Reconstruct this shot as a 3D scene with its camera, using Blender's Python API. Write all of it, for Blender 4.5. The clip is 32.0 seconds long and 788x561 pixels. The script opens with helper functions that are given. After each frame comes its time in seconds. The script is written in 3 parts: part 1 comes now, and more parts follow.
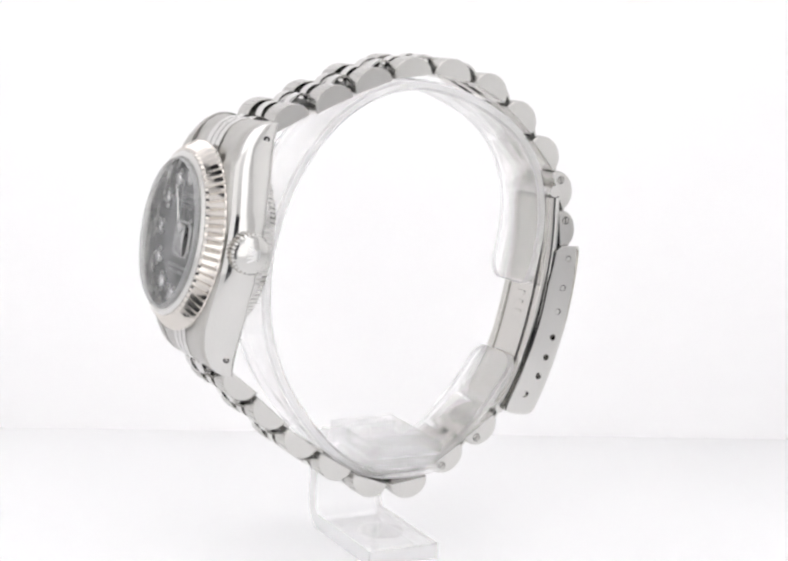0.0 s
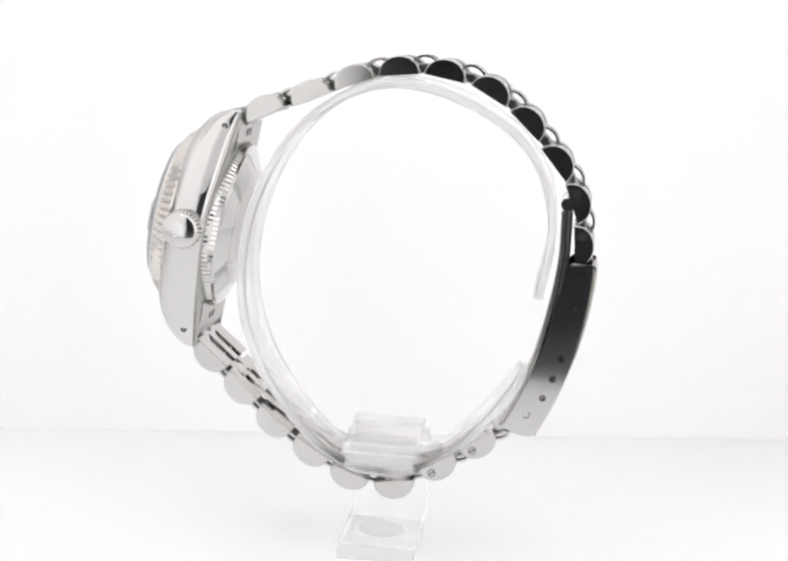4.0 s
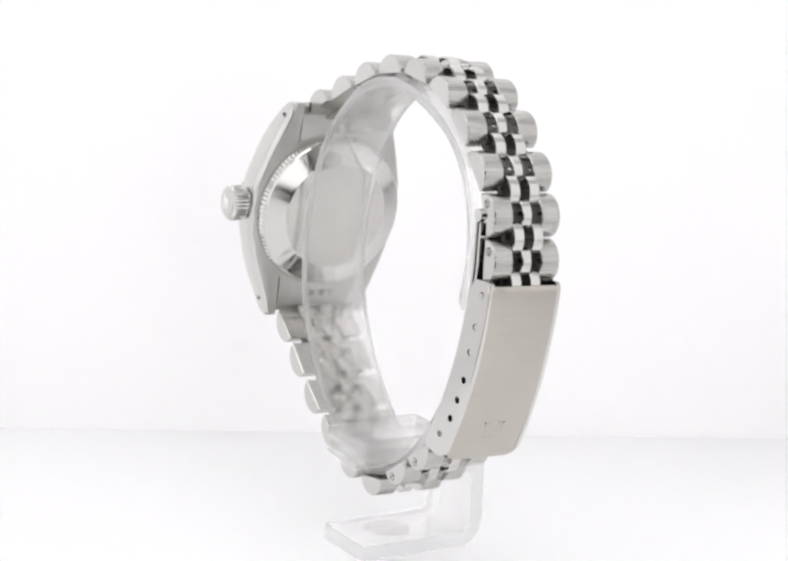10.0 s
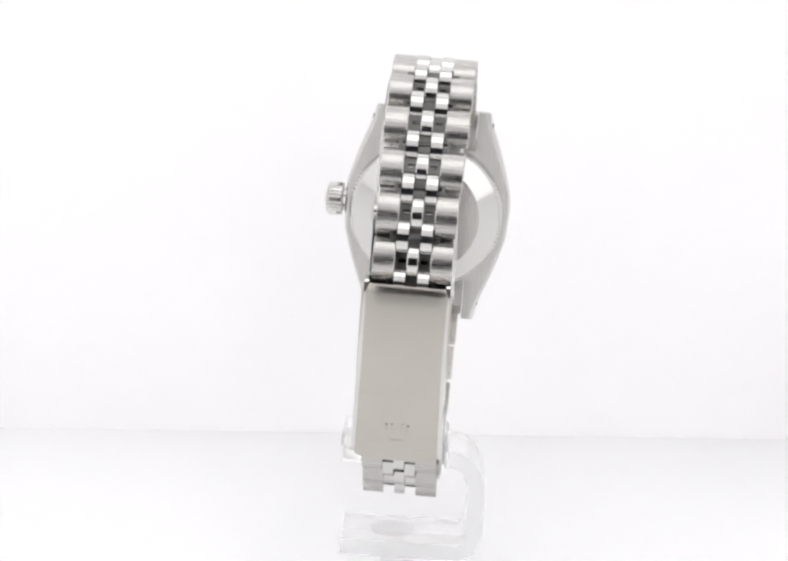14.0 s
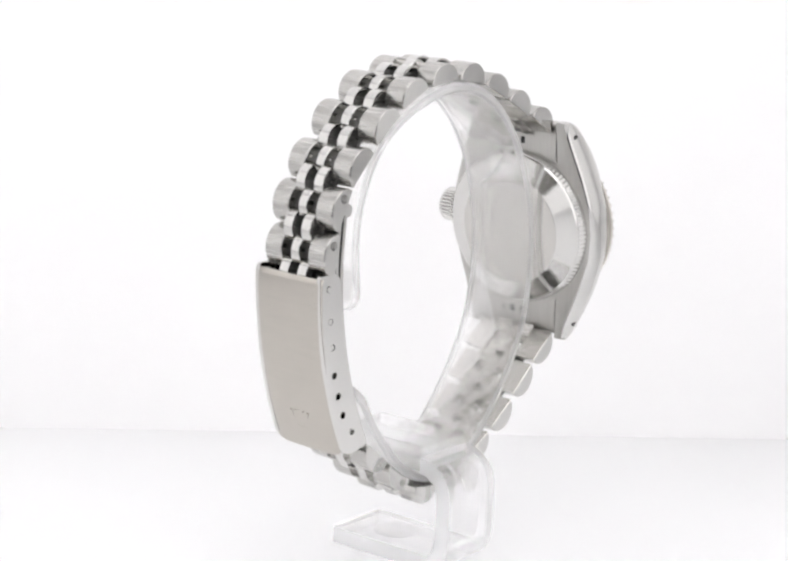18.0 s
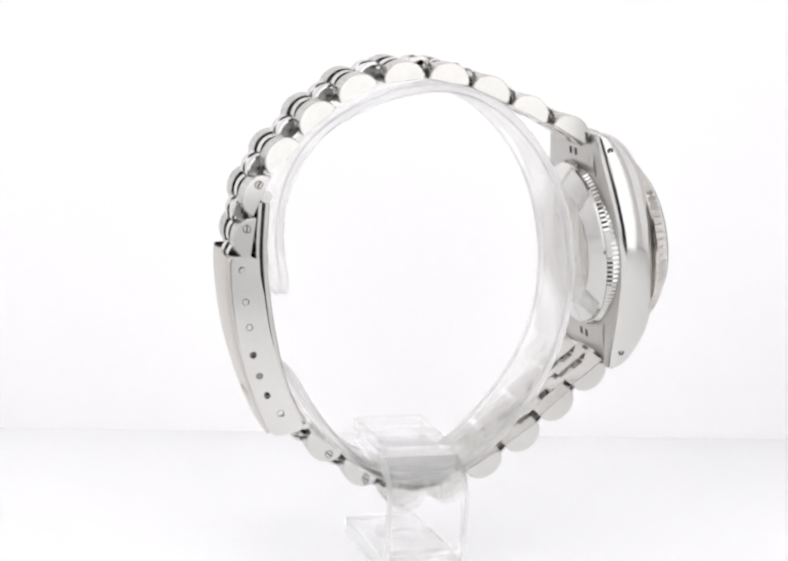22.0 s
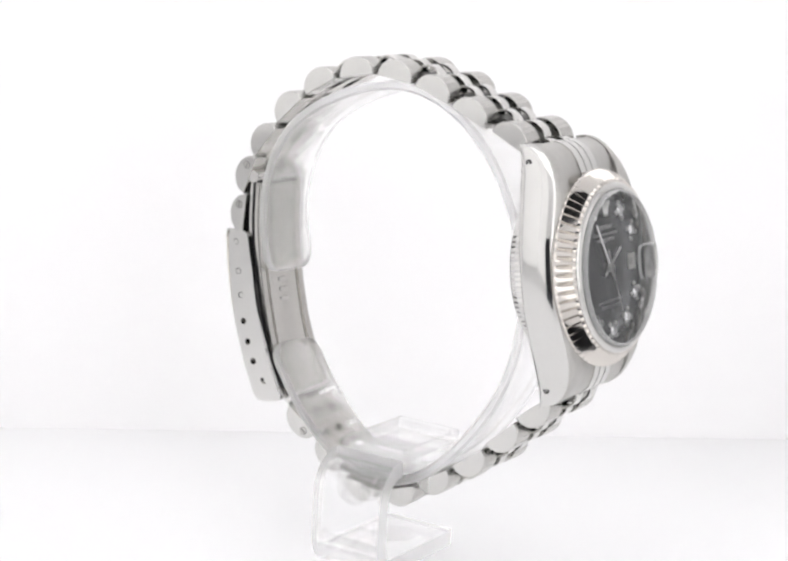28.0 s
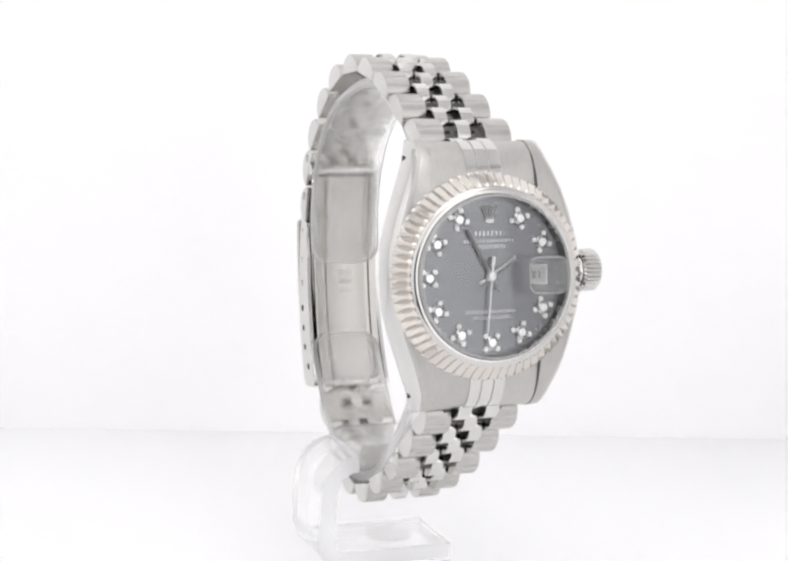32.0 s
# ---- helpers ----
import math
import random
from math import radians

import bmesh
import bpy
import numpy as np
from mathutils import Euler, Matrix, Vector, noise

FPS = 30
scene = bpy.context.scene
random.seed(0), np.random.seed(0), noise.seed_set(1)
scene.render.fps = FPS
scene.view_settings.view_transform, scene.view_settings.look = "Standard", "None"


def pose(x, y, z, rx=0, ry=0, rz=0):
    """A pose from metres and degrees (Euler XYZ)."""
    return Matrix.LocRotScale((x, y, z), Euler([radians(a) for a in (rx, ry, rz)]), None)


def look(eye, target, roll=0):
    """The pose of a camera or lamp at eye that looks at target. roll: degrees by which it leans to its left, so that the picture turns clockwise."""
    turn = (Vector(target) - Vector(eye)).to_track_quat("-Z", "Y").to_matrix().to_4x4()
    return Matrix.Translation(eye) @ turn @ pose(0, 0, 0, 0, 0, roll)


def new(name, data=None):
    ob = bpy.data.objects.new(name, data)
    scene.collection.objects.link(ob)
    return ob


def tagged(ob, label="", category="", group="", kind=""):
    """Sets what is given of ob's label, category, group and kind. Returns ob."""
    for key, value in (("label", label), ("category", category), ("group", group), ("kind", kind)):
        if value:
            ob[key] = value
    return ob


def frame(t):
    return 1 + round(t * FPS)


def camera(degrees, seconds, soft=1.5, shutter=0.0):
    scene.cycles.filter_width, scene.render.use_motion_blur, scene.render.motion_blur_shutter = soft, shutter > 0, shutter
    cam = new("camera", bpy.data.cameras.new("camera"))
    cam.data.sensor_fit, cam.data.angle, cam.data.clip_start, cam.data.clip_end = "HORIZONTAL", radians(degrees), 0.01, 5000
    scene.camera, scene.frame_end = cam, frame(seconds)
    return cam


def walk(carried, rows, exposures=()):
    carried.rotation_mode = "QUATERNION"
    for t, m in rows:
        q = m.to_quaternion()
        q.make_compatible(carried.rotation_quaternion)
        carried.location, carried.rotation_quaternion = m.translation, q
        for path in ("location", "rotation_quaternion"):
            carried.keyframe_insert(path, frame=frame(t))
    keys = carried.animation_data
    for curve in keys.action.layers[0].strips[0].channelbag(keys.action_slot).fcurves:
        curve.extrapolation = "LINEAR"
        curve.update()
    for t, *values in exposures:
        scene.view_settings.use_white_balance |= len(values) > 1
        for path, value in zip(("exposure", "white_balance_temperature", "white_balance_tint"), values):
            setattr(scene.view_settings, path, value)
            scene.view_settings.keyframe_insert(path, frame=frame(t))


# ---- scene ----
# A wrist watch on a clear stand turns on a white table inside a small light tent.
# Lengths of the watch are written in millimetres and scaled by MM.
MM = 0.001
EYE = Vector((0.0, -0.22, 0.0807))
AIM = EYE + Vector((-0.006045, 0.982285, -0.187296)) * 0.22
cam = camera(27.37, 32.0, soft=2.6)
PATH = [(0.0, look(EYE, AIM, 3.388)), (32.0, look(EYE, AIM, 3.388))]
walk(cam, PATH)

# ---- world and light ----
world = bpy.data.worlds.new("world")
world.use_nodes = True
world.node_tree.nodes["Background"].inputs[0].default_value = (1.0, 0.98, 0.97, 1)
world.node_tree.nodes["Background"].inputs[1].default_value = 0.05
scene.world = world
scene.view_settings.exposure = 0.33


def area(name, eye, target, sx, sy, watts, colour):
    lamp = bpy.data.lights.new(name, "AREA")
    lamp.shape, lamp.size, lamp.size_y, lamp.energy, lamp.color = "RECTANGLE", sx, sy, watts, colour
    ob = new(name, lamp)
    ob.matrix_world = look(Vector(eye), Vector(target))
    return ob


# even light: unseen lamp panels added inside sides, front, roof, and behind back cloth
GLOW = (1.0, 0.995, 0.995)
area("ceiling_lamp", (0, -0.13, 0.415), (0, -0.1299, 0.10), 0.30, 0.25, 0.21, GLOW)
area("side_lamp_west", (-0.356, -0.133, 0.21), (0, -0.133, 0.21), 0.25, 0.40, 0.095, GLOW)
area("side_lamp_east", (0.356, -0.08, 0.21), (0, -0.08, 0.21), 0.355, 0.40, 0.095, GLOW)
area("front_lamp_west", (-0.2175, -0.256, 0.205), (-0.2175, 0, 0.205), 0.275, 0.41, 0.12, GLOW)
area("front_lamp_east", (0.175, -0.256, 0.205), (0.175, 0, 0.205), 0.165, 0.41, 0.14, GLOW)
area("back_lamp", (-0.036, 0.179, 0.175), (0.124, -0.808, 0.175), 0.30, 0.45, 2.08, GLOW)
# added fill below the table sheet, unseen, only to brighten the floor
area("table_fill", (0, -0.05, -0.12), (0, -0.0499, 0.0), 0.26, 0.22, 0.95, GLOW)

# ---- materials ----


def material(name, colour, rough=0.5, metal=0.0, var=0.06, scale=900.0, stretch=(1, 1, 1), bump=0.0, bump_scale=3000.0,
             coat=0.0, rough_var=0.05):
    m = bpy.data.materials.new(name)
    m.use_nodes = True
    nt = m.node_tree
    b = nt.nodes["Principled BSDF"]
    b.inputs["Metallic"].default_value = metal
    b.inputs["Coat Weight"].default_value = coat
    tc = nt.nodes.new("ShaderNodeTexCoord")
    mp = nt.nodes.new("ShaderNodeMapping")
    mp.inputs["Scale"].default_value = stretch
    nt.links.new(tc.outputs["Object"], mp.inputs["Vector"])
    fine = nt.nodes.new("ShaderNodeTexNoise")
    fine.inputs["Scale"].default_value, fine.inputs["Detail"].default_value = bump_scale, 3.0
    broad = nt.nodes.new("ShaderNodeTexNoise")
    broad.inputs["Scale"].default_value, broad.inputs["Detail"].default_value = scale * 0.2, 4.0
    nt.links.new(mp.outputs["Vector"], fine.inputs["Vector"])
    nt.links.new(tc.outputs["Object"], broad.inputs["Vector"])
    both = nt.nodes.new("ShaderNodeMath")
    both.operation = "ADD"
    nt.links.new(fine.outputs["Fac"], both.inputs[0])
    nt.links.new(broad.outputs["Fac"], both.inputs[1])
    ramp = nt.nodes.new("ShaderNodeMapRange")
    ramp.inputs["From Min"].default_value, ramp.inputs["From Max"].default_value = 0.5, 1.5
    ramp.inputs["To Min"].default_value, ramp.inputs["To Max"].default_value = 1 - var, 1 + var
    nt.links.new(both.outputs[0], ramp.inputs["Value"])
    mul = nt.nodes.new("ShaderNodeVectorMath")
    mul.operation = "SCALE"
    mul.inputs[0].default_value = colour
    nt.links.new(ramp.outputs["Result"], mul.inputs["Scale"])
    nt.links.new(mul.outputs["Vector"], b.inputs["Base Color"])
    rr = nt.nodes.new("ShaderNodeMapRange")
    rr.inputs["From Min"].default_value, rr.inputs["From Max"].default_value = 0.5, 1.5
    rr.inputs["To Min"].default_value, rr.inputs["To Max"].default_value = max(0.0, rough - rough_var), rough + rough_var
    nt.links.new(both.outputs[0], rr.inputs["Value"])
    nt.links.new(rr.outputs["Result"], b.inputs["Roughness"])
    if bump:
        bp = nt.nodes.new("ShaderNodeBump")
        bp.inputs["Strength"].default_value, bp.inputs["Distance"].default_value = bump, 0.00005
        nt.links.new(fine.outputs["Fac"], bp.inputs["Height"])
        nt.links.new(bp.outputs["Normal"], b.inputs["Normal"])
    return m


def clear(name, ior, rough, colour=(1, 1, 1), haze=0.0, straight=0.0, frost=0.0):
    """Clear plastic or glass; haze: white diffuse share, a painted bright veil; straight: light that passes unbent;
    frost: white translucent share, painted rim light.
    """
    m = bpy.data.materials.new(name)
    m.use_nodes = True
    nt = m.node_tree
    b = nt.nodes["Principled BSDF"]
    b.inputs["Base Color"].default_value = (*colour, 1)
    b.inputs["Transmission Weight"].default_value = 1.0
    b.inputs["IOR"].default_value = ior
    b.inputs["Roughness"].default_value = rough
    last = b.outputs[0]
    for kind, share in (("ShaderNodeBsdfTransparent", straight), ("ShaderNodeBsdfDiffuse", haze), ("ShaderNodeBsdfTranslucent", frost)):
        if share:
            n = nt.nodes.new(kind)
            n.inputs["Color"].default_value = (1, 1, 1, 1)
            mix = nt.nodes.new("ShaderNodeMixShader")
            mix.inputs[0].default_value = share
            nt.links.new(last, mix.inputs[1])
            nt.links.new(n.outputs[0], mix.inputs[2])
            last = mix.outputs[0]
    nt.links.new(last, nt.nodes["Material Output"].inputs["Surface"])
    return m


STEEL = (0.67, 0.663, 0.646)
pointer_steel = material("pointer_steel", (0.92, 0.92, 0.91), 0.36, 1.0, 0.03)
polished = material("polished_steel", STEEL, 0.10, 1.0, 0.03, rough_var=0.03)
satin = material("satin_steel", (0.52, 0.511, 0.491), 0.34, 1.0, 0.10, stretch=(1, 0.06, 1), bump=0.25)
end_face = material("polished_link_side", (0.64, 0.634, 0.615), 0.08, 1.0, 0.04, rough_var=0.02)
inner_steel = material("inner_steel", (0.60, 0.585, 0.56), 0.20, 1.0, 0.06, bump=0.15)
# dark steel, with the shade between the links put into its colour
core_shade = material("core_shade", (0.13, 0.129, 0.126), 0.34, 0.9, 0.10)
link_satin = material("link_satin", (0.53, 0.522, 0.502), 0.27, 1.0, 0.11, stretch=(1, 0.05, 1), bump=0.3)
white_gold = material("white_gold", (0.68, 0.648, 0.61), 0.10, 1.0, 0.03, rough_var=0.03)
# near-black that stands for the shade inside holes, slots and gaps
hole_shade = material("recess_shade", (0.03, 0.03, 0.03), 0.6, 0.3, 0.1)
dial_black = material("dial_lacquer", (0.26, 0.265, 0.28), 0.23, 0.75, 0.0, rough_var=0.0)
print_white = material("dial_print", (0.92, 0.92, 0.92), 0.40, 0.7, 0.05)
date_white = material("date_card", (0.80, 0.79, 0.76), 0.5, 0.0, 0.04)
date_ink = material("date_ink", (0.16, 0.16, 0.16), 0.5, 0.0, 0.05)
gem = material("cut_stone", (0.97, 0.97, 0.98), 0.20, 0.85, 0.12, rough_var=0.03)
table_white = material("white_table", (0.92, 0.92, 0.925), 0.38, 0.0, 0.012, scale=60, bump=0.0)
tent_white = material("tent_cloth", (0.935, 0.93, 0.933), 0.9, 0.0, 0.015, scale=30, bump=0.1, bump_scale=900)
backlit_cloth = material("backlit_tent_cloth", (0.935, 0.93, 0.933), 0.9, 0.0, 0.015, scale=30)


def let_through(m, share):
    """Thin cloth: a share of the light passes and scatters."""
    nt = m.node_tree
    tl = nt.nodes.new("ShaderNodeBsdfTranslucent")
    tl.inputs["Color"].default_value = (0.935, 0.93, 0.935, 1)
    mix = nt.nodes.new("ShaderNodeMixShader")
    mix.inputs[0].default_value = share
    nt.links.new(nt.nodes["Principled BSDF"].outputs[0], mix.inputs[1])
    nt.links.new(tl.outputs[0], mix.inputs[2])
    nt.links.new(mix.outputs[0], nt.nodes["Material Output"].inputs["Surface"])


let_through(backlit_cloth, 0.25)
# the sheet passes light as well, so the fill below whitens it
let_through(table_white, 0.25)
room_dark = material("room_dark", (0.085, 0.088, 0.10), 0.8, 0.0, 0.2, scale=20)
acrylic = clear("clear_acrylic", 1.47, 0.0, (1.0, 1.0, 1.0), 0.008, 0.55)
# white shares brighten the rims, standing in for light piped to the edges
acrylic_edge = clear("acrylic_cut_edge", 1.47, 0.03, (0.98, 0.985, 1.0), 0.05, 0.35, 0.25)
acrylic_side = clear("acrylic_side", 1.47, 0.02, (0.98, 0.983, 1.0), 0.04, 0.40, 0.22)
acrylic_block = clear("acrylic_block", 1.49, 0.0, (1.0, 1.0, 1.0), 0.01, 0.55)
lens_glass = clear("lens_glass", 1.45, 0.0)


def thin_pane(name, ior):
    """A flat clear pane: light goes straight through, and its face mirrors by Fresnel's law."""
    m = bpy.data.materials.new(name)
    m.use_nodes = True
    nt = m.node_tree
    fr = nt.nodes.new("ShaderNodeFresnel")
    fr.inputs["IOR"].default_value = ior
    tr = nt.nodes.new("ShaderNodeBsdfTransparent")
    gl = nt.nodes.new("ShaderNodeBsdfGlossy")
    gl.inputs["Roughness"].default_value = 0.0
    mix = nt.nodes.new("ShaderNodeMixShader")
    nt.links.new(fr.outputs[0], mix.inputs[0])
    nt.links.new(tr.outputs[0], mix.inputs[1])
    nt.links.new(gl.outputs[0], mix.inputs[2])
    nt.links.new(mix.outputs[0], nt.nodes["Material Output"].inputs["Surface"])
    return m


sapphire = thin_pane("watch_crystal", 1.62)
# a white diffuse share paints the light caught by the glass rims
glass_edge = clear("glass_edge", 1.45, 0.02, (1.0, 1.0, 1.0), 0.25, 0.60)

# ---- mesh helpers ----


def finish(name, bm, mat, parent=None, label="", matrix=None, smooth=30):
    bmesh.ops.recalc_face_normals(bm, faces=bm.faces)
    me = bpy.data.meshes.new(name)
    bm.to_mesh(me)
    bm.free()
    return place(name, me, mat, parent, label, matrix, smooth)


def place(name, me, mat, parent=None, label="", matrix=None, smooth=30):
    if mat and not me.materials:
        me.materials.append(mat)
    if smooth and not me.get("smoothed"):
        me.shade_smooth()
        me.set_sharp_from_angle(angle=radians(smooth))
        me["smoothed"] = 1
    ob = new(name, me)
    if parent:
        ob.parent = parent
    if matrix is not None:
        ob.matrix_basis = matrix
    if label:
        ob["label"] = label
    return ob


def part(name, bm, mat, parent, label="", matrix=None, smooth=30):
    return finish(name, bm, mat, parent, label, matrix, smooth)


def loft(bm, rings, closed=True, caps=True):
    """Joins rings of equal length by quads; caps the ends."""
    vs = [[bm.verts.new(Vector(p) * MM) for p in r] for r in rings]
    n = len(vs[0])
    for a, b in zip(vs, vs[1:]):
        for i in range(n if closed else n - 1):
            j = (i + 1) % n
            bm.faces.new((a[i], a[j], b[j], b[i]))
    if caps:
        bm.faces.new(list(reversed(vs[0])))
        bm.faces.new(vs[-1])
    return vs


def turned(bm, profile, n=72, closed_profile=False):
    """Turns (radius, height) pairs round z; radius 0 closes the end."""
    rings = []
    for r, h in profile:
        if r < 1e-6:
            rings.append([bm.verts.new(Vector((0, 0, h)) * MM)])
        else:
            rings.append([bm.verts.new(Vector((r * math.cos(2 * math.pi * k / n), r * math.sin(2 * math.pi * k / n), h)) * MM)
                          for k in range(n)])
    pairs = list(zip(rings, rings[1:]))
    if closed_profile:
        pairs.append((rings[-1], rings[0]))
    for a, b in pairs:
        for k in range(n):
            j = (k + 1) % n
            if len(a) == 1 and len(b) == 1:
                continue
            if len(a) == 1:
                bm.faces.new((a[0], b[j], b[k]))
            elif len(b) == 1:
                bm.faces.new((a[k], a[j], b[0]))
            else:
                bm.faces.new((a[k], a[j], b[j], b[k]))


def box(bm, x0, x1, y0, y1, z0, z1, bevel=0.0):
    vs = [bm.verts.new(Vector((x, y, z)) * MM) for x in (x0, x1) for y in (y0, y1) for z in (z0, z1)]
    fs = [bm.faces.new([vs[i] for i in q]) for q in
          ((0, 1, 3, 2), (4, 6, 7, 5), (0, 4, 5, 1), (2, 3, 7, 6), (0, 2, 6, 4), (1, 5, 7, 3))]
    if bevel:
        es = list({e for f in fs for e in f.edges})
        bmesh.ops.bevel(bm, geom=es, offset=bevel * MM, segments=2, profile=0.5, affect="EDGES")


def rod(bm, a, b, r, n=12, r2=None):
    a, b = Vector(a), Vector(b)
    q = (b - a).to_track_quat("Z", "Y")
    rings = []
    for p, rad in ((a, r), (b, r if r2 is None else r2)):
        rings.append([p + q @ Vector((rad * math.cos(2 * math.pi * k / n), rad * math.sin(2 * math.pi * k / n), 0)) for k in range(n)])
    loft(bm, rings)


def polyline(points, step):
    """Even samples of a smooth curve (Catmull-Rom) through points, with their tangents."""
    pts = [Vector(p) for p in points]
    ext = [2 * pts[0] - pts[1], *pts, 2 * pts[-1] - pts[-2]]
    dense = []
    for i in range(1, len(ext) - 2):
        p0, p1, p2, p3 = ext[i - 1:i + 3]
        for k in range(24):
            t = k / 24
            dense.append(0.5 * ((2 * p1) + (p2 - p0) * t + (2 * p0 - 5 * p1 + 4 * p2 - p3) * t * t + (3 * p1 - p0 - 3 * p2 + p3) * t ** 3))
    dense.append(pts[-1])
    out, run = [dense[0]], 0.0
    for a, b in zip(dense, dense[1:]):
        run += (b - a).length
        if run >= step:
            out.append(b)
            run = 0.0
    if (out[-1] - dense[-1]).length < step * 0.4:
        out[-1] = dense[-1]
    else:
        out.append(dense[-1])
    tans = [(out[min(i + 1, len(out) - 1)] - out[max(i - 1, 0)]).normalized() for i in range(len(out))]
    return out, tans


# ---- the tent: table, walls, ceiling ----


def slab(name, lo, hi, mat, label, kind="structure"):
    bm = bmesh.new()
    k = 1 / MM
    box(bm, lo[0] * k, hi[0] * k, lo[1] * k, hi[1] * k, lo[2] * k, hi[2] * k)
    return tagged(finish(name, bm, mat, smooth=0), label, "", "", kind)


def build_tent():
    # table sheet, cut back before the lens; the back wall behind it stands askew
    bm = bmesh.new()
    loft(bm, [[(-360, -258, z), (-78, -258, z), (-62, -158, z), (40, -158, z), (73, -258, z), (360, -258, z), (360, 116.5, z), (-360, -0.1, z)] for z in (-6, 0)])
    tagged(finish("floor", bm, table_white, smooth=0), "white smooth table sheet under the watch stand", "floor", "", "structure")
    bm = bmesh.new()
    loft(bm, [[(-360, -0.2, z), (360, 116.4, z), (360, 122.4, z), (-360, 5.8, z)] for z in (-6.5, 420)])
    tagged(finish("wall_back", bm, backlit_cloth, smooth=0), "white cloth back wall of the light tent", "", "", "structure")
    slab("wall_west", (-0.37, -0.36, -0.02), (-0.361, 0.32, 0.42), tent_white, "white cloth side wall of the light tent")
    slab("wall_east", (0.361, -0.36, -0.02), (0.37, 0.32, 0.42), tent_white, "white cloth side wall of the light tent")
    slab("ceiling", (-0.37, -0.36, 0.421), (0.37, 0.32, 0.43), tent_white, "white cloth ceiling of the light tent")
    # front wall; its flap hangs open aslant, and the lens looks in through the gap
    y0, y1 = -263, -259
    for name, outline in (("wall_front_west", ((-360, -15), (-75, -15), (-75, 150), (-75, 420), (-360, 420))),
                          ("wall_front_east", ((90, -15), (360, -15), (360, 420), (66, 420), (66, 150), (76, 60), (86, 35), (89, 10))),
                          ("wall_front_top", ((-75, 150), (66, 150), (66, 420), (-75, 420)))):
        bm = bmesh.new()
        loft(bm, [[(x, y, z) for x, z in outline] for y in (y0, y1)])
        tagged(finish(name, bm, tent_white, smooth=0), "white cloth front flap of the tent", "", "", "structure")
    slab("wall_room", (-0.36, -0.37, -0.015), (0.36, -0.362, 0.42), room_dark, "dark room before the open tent front")
    slab("floor_room", (-0.36, -0.362, -0.02), (0.36, -0.159, -0.008), room_dark, "dark table top before the white sheet")


build_tent()

# ---- the watch ----
SPIN0, SPIN = 29.238, -8.6207  # degrees, degrees per second
watch = tagged(new("wrist_watch"), "small steel wrist watch with fluted bezel and dark stone-set dial", "watch")
watch.empty_display_size = 0.01
CASE = Matrix(((0, 0.158, -0.9874, -26.66 * MM), (-1, 0, 0, 0), (0, 0.9874, 0.158, 1.70 * MM), (0, 0, 0, 1)))


HEAD = CASE @ pose(-0.35 * MM, 0, -0.5 * MM)  # bezel, dial and crystal sit a little to one side of the lugs


def w3(x, y, z):
    return (x, y, z - 45.0)


def case_width(u):
    pts = ((0, 12.75), (4, 12.45), (8, 11.3), (11, 10.25), (14.2, 9.05), (15.6, 8.75), (16.5, 8.5))
    a = abs(u)
    for (u0, v0), (u1, v1) in zip(pts, pts[1:]):
        if a <= u1:
            return v0 + (v1 - v0) * (a - u0) / (u1 - u0)
    return pts[-1][1]


def case_top(u):
    a = abs(u)
    if a <= 8.5:
        return 4.35
    t = min(1.0, (a - 8.5) / 8.0)
    return -0.9 + 5.25 * math.sqrt(max(0.0, 1 - t ** 2.1))


def case_low(u):
    return -0.75 - 0.95 * (abs(u) / 16.5) ** 1.4


